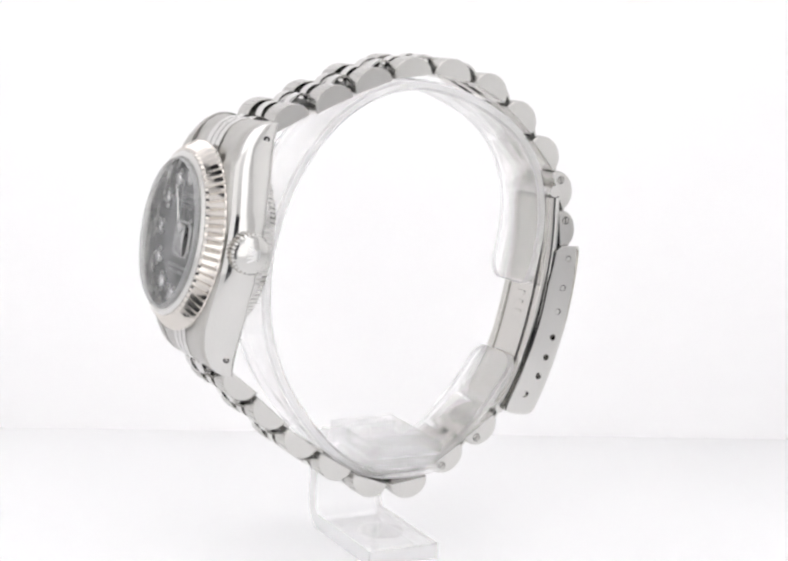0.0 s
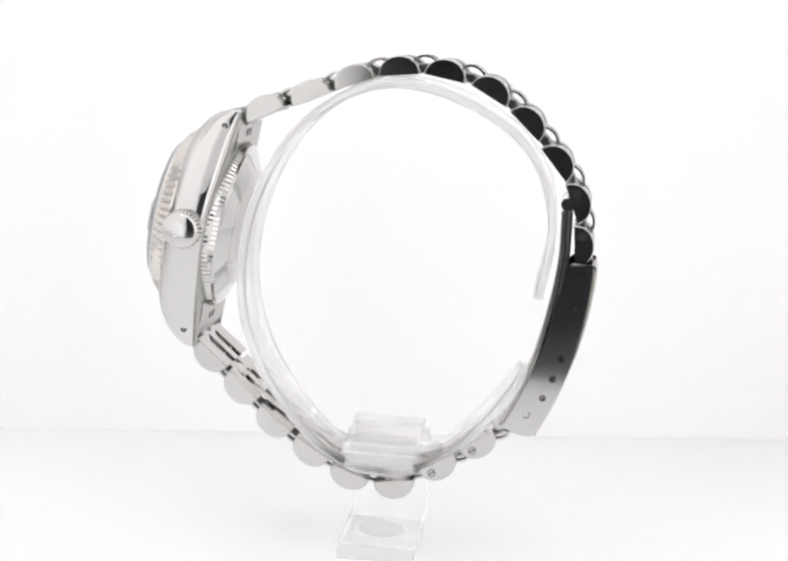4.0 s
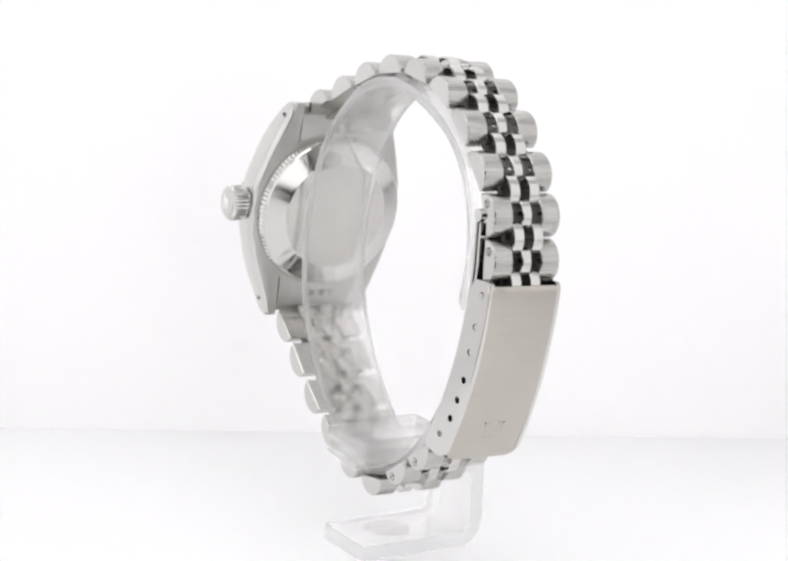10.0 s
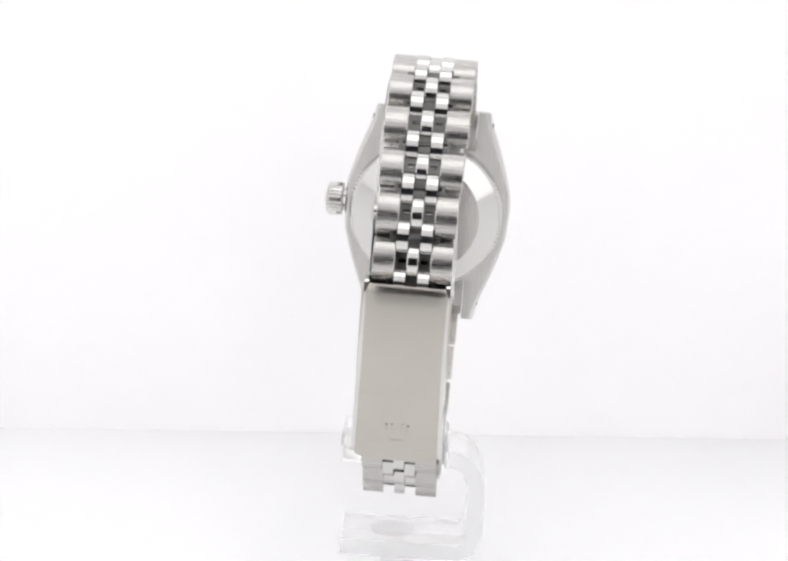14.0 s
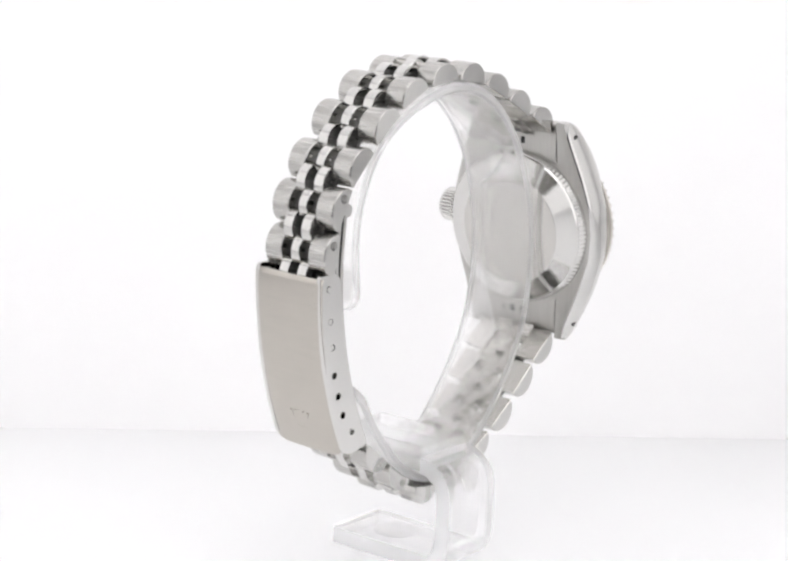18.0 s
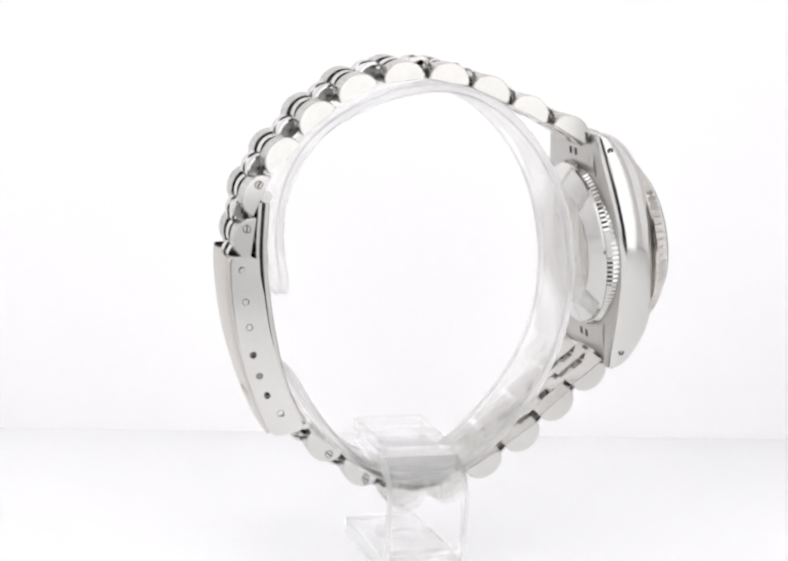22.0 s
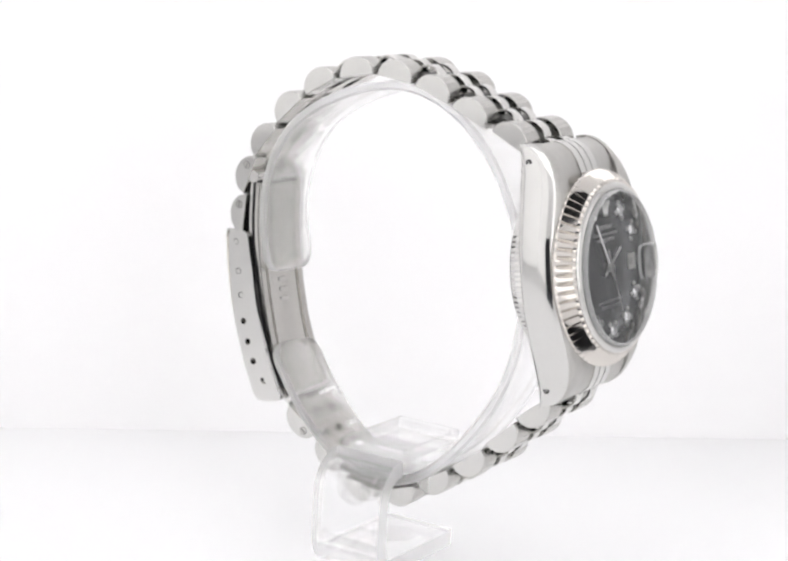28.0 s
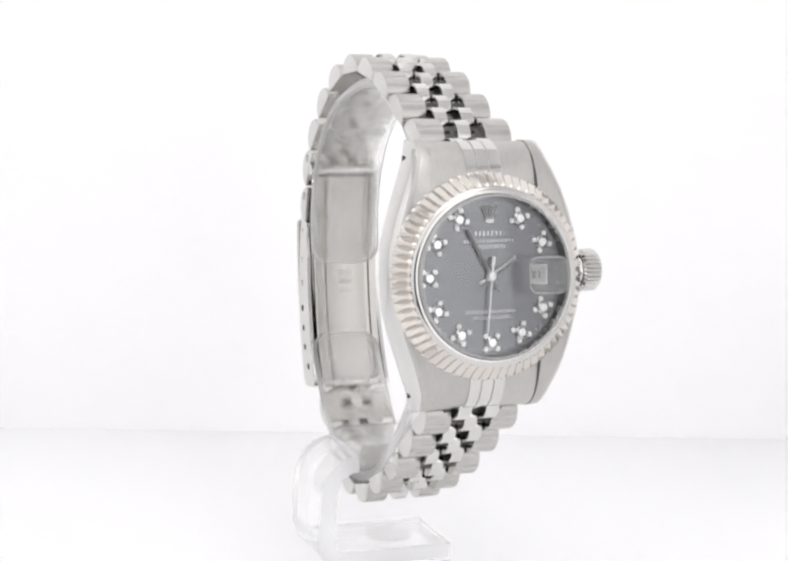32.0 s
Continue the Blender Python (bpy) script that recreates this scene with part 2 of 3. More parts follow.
def build_case():
    bm = bmesh.new()
    us = [-16.5, -16.3, -15.9, -15.2, -14.2, -13, -11.8, -10.4, -10.2, -8.5, -7, -5.5, -4, -2, 0]
    us = us + [-u for u in reversed(us[:-1])]
    for side in (-1, 1):
        rings = []
        for u in us:
            yo, top, low = case_width(u), case_top(u), case_low(u)
            yi = 6.72 if abs(u) > 10.3 else 0.0
            top = max(top, low + 0.5)
            c = min(1.0, (top - low) / 5.1)
            sec = [(yi, low), (yo - 0.95, low), (yo - 0.62, low + 0.14 * c), (yo - 0.24, low + 0.5 * c), (yo - 0.07, low + 1.0 * c), (yo, low + 1.6 * c), (yo, low + 3.1 * c),
                   (yo - 0.07, top - 1.35 * c), (yo - 0.28, top - 0.85 * c), (yo - 0.7, top - 0.4 * c), (yo - 1.15, top - 0.06), (yo - 1.3, top), (yi, top)]
            rings.append([(side * y, u, z) for y, z in sec])
        vs = loft(bm, rings)
        bm.faces.ensure_lookup_table()
        for f in bm.faces:
            c = f.calc_center_median() / MM
            if abs(f.normal.z) < 2 and abs(c.x) > case_width(c.y) - 0.92 and c.z > case_low(c.y) + 0.1:
                f.material_index = 1
    bm.normal_update()
    case = part("case", bm, satin, watch, "satin steel case with polished sides and four lugs", CASE, 32)
    case.data.materials.append(polished)
    for side in (-1, 1):
        for u in (-14.2, 14.2):
            # no hole is cut: a dark plug paints its shade
            bm = bmesh.new()
            y = case_width(u)
            rod(bm, (side * (y - 1.0), u, 0), (side * (y + 0.06), u, 0), 0.42)
            part("lug_hole_shade", bm, hole_shade, case, "dark plug that paints the shade of a drilled lug hole", None)
            bm = bmesh.new()
            rod(bm, (side * (y - 0.8), u, 0), (side * (y + 0.075), u, 0), 0.13, 8)
            part("spring_bar_tip", bm, polished, case, "", None)
    return case


def build_back():
    bm = bmesh.new()
    n = 110
    rings = []
    for r, h in ((11.2, -0.4), (11.8, -0.5), (11.78, -1.7), (11.5, -2.38)):
        ring = []
        for k in range(2 * n):
            rad = r - (0.13 if k % 2 and r > 11.4 else 0.0)
            a = math.pi * k / n
            ring.append((rad * math.cos(a), rad * math.sin(a), h))
        rings.append(ring)
    loft(bm, rings)
    back = part("case_back", bm, polished, watch, "steel case back with coin edge", CASE, 20)
    bm = bmesh.new()
    turned(bm, [(11.3, -2.2), (11.3, -2.4), (11.1, -2.7), (8.6, -3.62), (8.3, -3.75), (0, -3.75), (0, -2.3)], 96)
    part("back_bevel", bm, polished, back, "polished bevel", None, 12)
    bm = bmesh.new()
    turned(bm, [(8.2, -3.70), (8.2, -3.78), (0, -3.78)], 72)
    part("back_plate", bm, inner_steel, back, "satin centre", None)


def build_bezel():
    bm = bmesh.new()
    n = 66
    rows = ((11.6, 4.6, 0), (12.4, 4.75, 0), (12.5, 4.95, 0.0), (12.4, 5.15, 0.16), (12.15, 5.5, 0.27), (11.05, 6.7, 0.24), (10.8, 7.0, 0.02), (10.7, 7.02, 0), (10.7, 5.0, 0))
    rings = []
    for r, h, d in rows:
        ring = []
        for k in range(4 * n):
            a = 2 * math.pi * k / (4 * n)
            w = (1.0, 0.0, -1.0, 0.0)[k % 4]
            ring.append(((r + d * w * 0.72) * math.cos(a), (r + d * w * 0.72) * math.sin(a), h + d * w * 0.62))
        rings.append(ring)
    loft(bm, rings, caps=False)
    bez = part("bezel", bm, white_gold, watch, "fluted white gold bezel", HEAD, 15)
    bm = bmesh.new()
    turned(bm, [(10.69, 6.9), (10.69, 7.1), (10.45, 7.34), (10.2, 7.44), (9.95, 7.42), (9.87, 7.3), (9.87, 5.2), (10.69, 5.2)], 96, True)
    part("bezel_ring", bm, polished, bez, "smooth polished ring inside the flutes", None)
    bm = bmesh.new()
    turned(bm, [(9.86, 7.2), (9.75, 7.3), (9.62, 7.2), (9.42, 5.82), (9.8, 5.8)], 96, True)
    part("rehaut", bm, polished, bez, "polished inner ring", None)


def build_crystal():
    bm = bmesh.new()
    turned(bm, [(9.5, 7.95), (0, 7.97)], 96)
    cr = part("crystal", bm, sapphire, watch, "clear flat crystal", HEAD, 40)
    cr.visible_shadow = False
    bm = bmesh.new()
    turned(bm, [(9.8, 7.3), (9.8, 7.72), (9.7, 7.9), (9.62, 7.98), (9.5, 7.98), (9.5, 7.86), (9.62, 7.3)], 96, True)
    rim = part("crystal_rim", bm, glass_edge, cr, "crystal rim, its bright edge light put into the colour", None, 40)
    rim.visible_shadow = False
    bm = bmesh.new()
    rings = []
    for sx, sy, h in ((1.0, 1.0, 7.975), (1.0, 1.0, 8.22), (0.97, 0.97, 8.32), (0.85, 0.85, 8.42), (0.6, 0.6, 8.51), (0.3, 0.3, 8.55)):
        ring = []
        for k in range(40):
            a = 2 * math.pi * k / 40
            c, s = math.cos(a), math.sin(a)
            ring.append((6.55 + 2.5 * sx * math.copysign(abs(c) ** 0.45, c), 2.25 * sy * math.copysign(abs(s) ** 0.45, s), h))
        rings.append(ring)
    loft(bm, rings)
    lens = part("date_lens", bm, lens_glass, cr, "small magnifying lens over the date", None, 40)
    lens.visible_shadow = False
    bm = bmesh.new()
    rings = []
    for grow, h in ((0.02, 7.98), (0.05, 8.22), (-0.01, 8.34), (-0.14, 8.36), (-0.12, 7.98)):
        ring = []
        for k in range(48):
            a = 2 * math.pi * k / 48
            c, s = math.cos(a), math.sin(a)
            ring.append((6.55 + (2.5 + grow) * math.copysign(abs(c) ** 0.45, c), (2.25 + grow) * math.copysign(abs(s) ** 0.45, s), h))
        rings.append(ring)
    rings.append(rings[0])
    loft(bm, rings, caps=False)
    edge = part("lens_edge", bm, glass_edge, cr, "date lens rim, its bright edge light put into the colour", None, 40)
    edge.visible_shadow = False


def printed(words, width, at, mat, parent):
    """One line of flat lettering, centred at a point, scaled to its width in millimetres."""
    curve = bpy.data.curves.new("printed_words", "FONT")
    curve.body, curve.align_x, curve.align_y, curve.resolution_u = words, "CENTER", "CENTER", 2
    src = bpy.data.objects.new("printed_words", curve)
    me = bpy.data.meshes.new_from_object(src)
    bpy.data.objects.remove(src)
    xs = [v.co.x for v in me.vertices]
    k = width / (max(xs) - min(xs)) * MM
    me.transform(Matrix.Translation(Vector(at) * MM) @ Matrix.Diagonal((k, k * 1.15, k, 1)))
    return place("printed_words", me, mat, parent, "small white printed line", None, 0)


def build_dial():
    bm = bmesh.new()
    turned(bm, [(0, 5.3), (9.7, 5.3), (9.7, 5.8), (0, 5.8)], 96)
    dial = part("dial", bm, dial_black, watch, "dark grey lacquered dial with stone hour marks", HEAD)
    top = 5.8
    for h in (1, 2, 4, 5, 6, 7, 8, 9, 10, 11):
        a = radians(90 - 30 * h)
        bm = bmesh.new()
        R = 7.9
        cx, cy = R * math.cos(a), R * math.sin(a)
        q = Matrix.Rotation(a, 4, "Z")

        def at(x, y, z):
            p = q @ Vector((x, y, 0))
            return (cx + p.x, cy + p.y, z)
        # brilliant: girdle of eight, crown facets, small table
        loft(bm, [[at(r * math.cos(k * math.pi / 4 + o), r * math.sin(k * math.pi / 4 + o), z) for k in range(8)]
                  for r, z, o in ((0.7, top - 0.02, 0), (0.90, top + 0.18, 0.2), (0.88, top + 0.24, 0.0), (0.5, top + 0.42, 0.39))])
        mark = part("hour_mark", bm, gem, dial, "round cut clear stone", None, 0)
        bm = bmesh.new()
        for sx in (-1, 1):
            for sy in (-1, 1):
                p = at(sx * 0.76, sy * 0.76, 0)
                loft(bm, [[(p[0] + r * math.cos(k * math.pi / 3), p[1] + r * math.sin(k * math.pi / 3), z) for k in range(6)]
                          for r, z in ((0.37, top - 0.02), (0.37, top + 0.18), (0.33, top + 0.24))])
        part("prongs", bm, pointer_steel, dial, "white metal setting", None)
    # crown-shaped emblem as a plain fan of five bars
    bm = bmesh.new()
    for k in range(-2, 3):
        x1 = k * 0.5
        y1 = 8.3 + (0.1 if k % 2 == 0 else -0.02) - abs(k) * 0.07
        rod(bm, (k * 0.2, 6.8, top + 0.12), (x1, y1, top + 0.12), 0.13, 8, 0.07)
        rod(bm, (x1, y1 - 0.06, top + 0.12), (x1, y1 + 0.1, top + 0.12), 0.13, 8)
    loft(bm, [[(0.58 * math.cos(2 * math.pi * i / 20), 6.65 + 0.27 * math.sin(2 * math.pi * i / 20), z) for i in range(20)] for z in (top - 0.02, top + 0.2)])
    part("emblem", bm, pointer_steel, dial, "applied plain emblem", None)
    for name, y, w, hgt in (("print_bar", 5.15, 3.8, 0.52), ("print_bar", 4.25, 6.6, 0.3), ("print_bar", 3.55, 4.5, 0.45),
                            ("print_bar", -8.75, 2.6, 0.16)):
        bm = bmesh.new()
        nseg = max(5, int(w / (0.5 if hgt > 0.5 else 0.36)))
        for k in range(nseg):
            x0 = -w / 2 + w * k / nseg
            box(bm, x0, x0 + w / nseg * 0.42, y - hgt / 2, y + hgt / 2, top - 0.01, top + 0.012)
        part(name, bm, print_white, dial, "small printed line", None, 0)
    for words, y, w in (("SUPERLATIVE CHRONOMETER", -4.25, 6.6), ("OFFICIALLY CERTIFIED", -4.95, 5.0)):
        printed(words, w, (0, y, top + 0.012), print_white, dial)
    bm = bmesh.new()
    for k in range(60):
        if k % 5 == 0:
            continue
        a = 2 * math.pi * k / 60
        c, s = math.cos(a), math.sin(a)
        box(bm, 8.9 * c - 0.06, 8.9 * c + 0.06, 8.9 * s - 0.06, 8.9 * s + 0.06, top - 0.01, top + 0.012)
    part("minute_dots", bm, print_white, dial, "ring of fine printed minute dots", None, 0)
    bm = bmesh.new()
    box(bm, 5.4, 7.3, -0.95, 0.95, top - 0.02, top + 0.01)
    part("date_card", bm, date_white, dial, "white date card", None, 0)
    bm = bmesh.new()
    box(bm, 6.05, 6.18, -0.4, 0.4, top, top + 0.03)
    box(bm, 6.5, 6.63, -0.4, 0.4, top, top + 0.03)
    part("date_mark", bm, date_ink, dial, "", None, 0)
    bm = bmesh.new()
    for x0, x1, y0, y1 in ((5.3, 5.4, -1.05, 1.05), (7.3, 7.4, -1.05, 1.05), (5.4, 7.3, 0.95, 1.05), (5.4, 7.3, -1.05, -0.95)):
        box(bm, x0, x1, y0, y1, top - 0.02, top + 0.12)
    part("date_frame", bm, pointer_steel, dial, "polished date frame", None, 0)


def build_pointers():
    made = []
    for name, length, tail, w, z in (("hour_pointer", 4.1, 1.7, 0.52, 6.05), ("minute_pointer", 6.6, 1.9, 0.46, 6.22)):
        bm = bmesh.new()
        loft(bm, [[(-w / 2, y0, z), (0, y0, z + 0.13), (w / 2, y0, z), (0, y0, z - 0.06)] for y0 in (0.5, length - 0.15)])
        loft(bm, [[(-w / 2, y0, z), (0, y0, z + 0.1), (w / 2, y0, z), (0, y0, z - 0.06)] for y0 in (-tail, -tail + 0.8)])
        rod(bm, (0, -tail + 0.7, z), (0, 0.6, z), 0.16, 8)
        turned(bm, [(0, z - 0.05), (0.62, z - 0.05), (0.62, z + 0.08), (0, z + 0.08)], 24)
        made.append(part(name, bm, pointer_steel, watch, "bright polished baton pointer", HEAD))
    bm = bmesh.new()
    loft(bm, [[(-0.1, -2.2, 6.42), (0.1, -2.2, 6.42), (0.1, -2.2, 6.5), (-0.1, -2.2, 6.5)], [(-0.07, 7.0, 6.42), (0.07, 7.0, 6.42), (0.07, 7.0, 6.5), (-0.07, 7.0, 6.5)]])
    box(bm, -0.2, 0.2, -2.4, -1.3, 6.42, 6.5)
    turned(bm, [(0, 6.36), (0.45, 6.36), (0.45, 6.56), (0, 6.6)], 24)
    made.append(part("seconds_pointer", bm, pointer_steel, watch, "thin bright seconds pointer", HEAD))
    return made


def build_crown():
    bm = bmesh.new()
    n = 30
    rings = []
    for r, x, fl in ((1.7, 12.2, 0), (1.9, 12.9, 0), (2.3, 12.95, 0.0), (2.62, 13.25, 0.3), (2.62, 15.0, 0.3), (2.35, 15.35, 0.05), (2.1, 15.45, 0), (2.0, 15.55, 0), (1.2, 15.72, 0)):
        ring = []
        for k in range(3 * n):
            a = 2 * math.pi * k / (3 * n)
            rad = r - (fl if k % 3 == 0 else 0)
            ring.append((x, 0.2 + rad * math.cos(a), 1.8 + rad * math.sin(a)))
        rings.append(ring)
    loft(bm, rings)
    cr = part("winding_crown", bm, polished, watch, "fluted steel winding crown", CASE, 25)
    bm = bmesh.new()
    for k in range(-2, 3):
        rod(bm, (15.72, 0.2 + k * 0.18, 1.3), (15.72, 0.2 + k * 0.5, 2.75 - abs(k) * 0.12), 0.14, 8, 0.1)
    rod(bm, (15.72, -0.5, 1.15), (15.72, 0.9, 1.15), 0.2, 8)
    part("crown_emblem", bm, pointer_steel, cr, "raised plain emblem", None)


def build_end_links():
    for s in (1, -1):
        bm = bmesh.new()
        prof = [(10.25, 3.6), (12.0, 3.4), (13.6, 2.95), (15.0, 2.15), (15.9, 1.0), (16.3, -0.1), (16.0, -1.1), (15.0, -1.5), (11.3, -1.55), (10.25, -1.2)]
        loft(bm, [[(x, s * u, z) for u, z in prof] for x in (-6.62, -6.5, 6.5, 6.62)])
        el = part("end_link", bm, satin, watch, "satin end link between the lugs", CASE, 35)
        for x in (-1.6, 0, 1.6):
            bm = bmesh.new()
            up = [(u + 0.10, z + 0.14) for u, z in prof[:7]]
            lo = [(u - 0.5, z - 0.5) for u, z in reversed(prof[:7])]
            loft(bm, [[(xx, s * u, z) for u, z in up + lo] for xx in (x - 0.7, x + 0.7)])
            part("end_link_strip", bm, polished, el, "polished centre strip", None, 35)
        # slots as thin dark boxes, their shade put into the colour
        for x in (-0.9, 0.9):
            bm = bmesh.new()
            box(bm, x - 0.35, x + 0.35, s * 13.2 - 0.5, s * 13.2 + 0.5, -1.58, -1.0)
            part("slot", bm, hole_shade, el, "", None, 0)


# rows of links: middle of the inner chord (x, z) and its slope in degrees
UPPER = [(-19.6, 62.4, 27.0), (-13.5, 64.9, 24.5), (-7.75, 67.3, 20.5), (-1.9, 68.8, 6.8), (4.15, 68.75, -9.5), (10.15, 66.85, -28.5),
         (15.2, 63.1, -42.0), (19.45, 58.2, -49.0), (22.25, 53.2, -68.0), (23.1, 47.6, -84.0)]
LOWER = [(-25.4, 29.1, 140.5), (-20.95, 24.8, 138.5), (-16.2, 20.35, 143.5), (-10.85, 16.6, 149.0), (-5.4, 13.6, 161.0), (0.7, 12.8, 188.0),
         (6.4, 16.0, 212.0), (11.7, 19.7, 215.5)]

# half widths of the rows, and how far each sits to one side of the middle
UPPER_HALF = [6.2, 6.05, 5.85, 5.65, 5.5, 5.43, 5.38, 5.18, 5.0, 4.95]
UPPER_ASIDE = [0.05, 0.15, 0.28, 0.42, 0.52, 0.54, 0.54, 0.54, 0.54, 0.5]
LOWER_HALF = [6.2, 6.0, 5.8, 5.6, 5.4, 5.15, 5.0, 4.95]
LOWER_ASIDE = [0.05, 0.15, 0.28, 0.4, 0.48, 0.5, 0.5, 0.45]


def d_outline(length, height, n=14, power=2.0, foot=0.25):
    """A half-round outline over a chord along x, with a low straight foot."""
    pts = [(-length / 2, 0), (-length / 2, foot)]
    for k in range(1, n):
        a = math.pi - math.pi * k / n
        pts.append((length / 2 * math.cos(a), foot + (height - foot) * math.sin(a) ** (2 / power)))
    return pts + [(length / 2, foot), (length / 2, 0)]


def link_mesh(name, length, height, width, bevel, mat, end_mat, power=2.0, foot=0.25, n=14):
    bm = bmesh.new()
    out = d_outline(length, height, n, power, foot)
    mid = (0, height * 0.42)
    rings = []
    for y, s in ((-width / 2, 1 - bevel / height * 1.6), (-width / 2 + bevel * 0.75, 1 - bevel / height * 0.6), (-width / 2 + bevel * 1.4, 1.0),
                 (width / 2 - bevel * 1.4, 1.0), (width / 2 - bevel * 0.75, 1 - bevel / height * 0.6), (width / 2, 1 - bevel / height * 1.6)):
        rings.append([(mid[0] + (x - mid[0]) * s, y, mid[1] + (z - mid[1]) * s) for x, z in out])
    loft(bm, rings)
    if name == "centre_bead":
        box(bm, -2.75, 2.75, -width / 2 - 0.1, width / 2 + 0.1, 0.05, 0.35)
    bmesh.ops.recalc_face_normals(bm, faces=bm.faces)
    me = bpy.data.meshes.new(name)
    bm.to_mesh(me)
    bm.free()
    me.materials.append(mat)
    me.materials.append(end_mat)
    me.materials.append(inner_steel)
    for p in me.polygons:
        if abs(p.normal.y) > 0.9:
            p.material_index = 1
        elif p.normal.z < -0.7 and p.center.z < 0.4 * MM:
            p.material_index = 2
    return me


def arch_mesh(name, length, height, width, thick, mat):
    bm = bmesh.new()
    outer, inner = [], []
    for k in range(15):
        a = radians(200 - 220 * k / 14)
        outer.append((length / 2 * math.cos(a), 0.55 + (height - 0.55) * math.sin(a)))
        inner.append(((length / 2 - thick) * math.cos(a), 0.55 + (height - 0.55 - thick) * math.sin(a)))
    prof = outer + list(reversed(inner))
    loft(bm, [[(x, y, z) for x, z in prof] for y in (-width / 2, -width / 2 + 0.1, width / 2 - 0.1, width / 2)])
    box(bm, -2.35, 2.35, -width / 2 - 0.12, width / 2 + 0.12, 0.08, 0.38)
    bmesh.ops.recalc_face_normals(bm, faces=bm.faces)
    me = bpy.data.meshes.new(name)
    bm.to_mesh(me)
    bm.free()
    me.materials.append(mat)
    me.materials.append(inner_steel)
    for p in me.polygons:
        if p.center.z < 0.39 * MM and abs(p.normal.z) > 0.9:
            p.material_index = 1
    return me


def row_pose(x, z, deg, y=0.0):
    return Matrix.Translation(Vector(w3(x, y, z)) * MM) @ Matrix.Rotation(radians(-deg), 4, "Y")


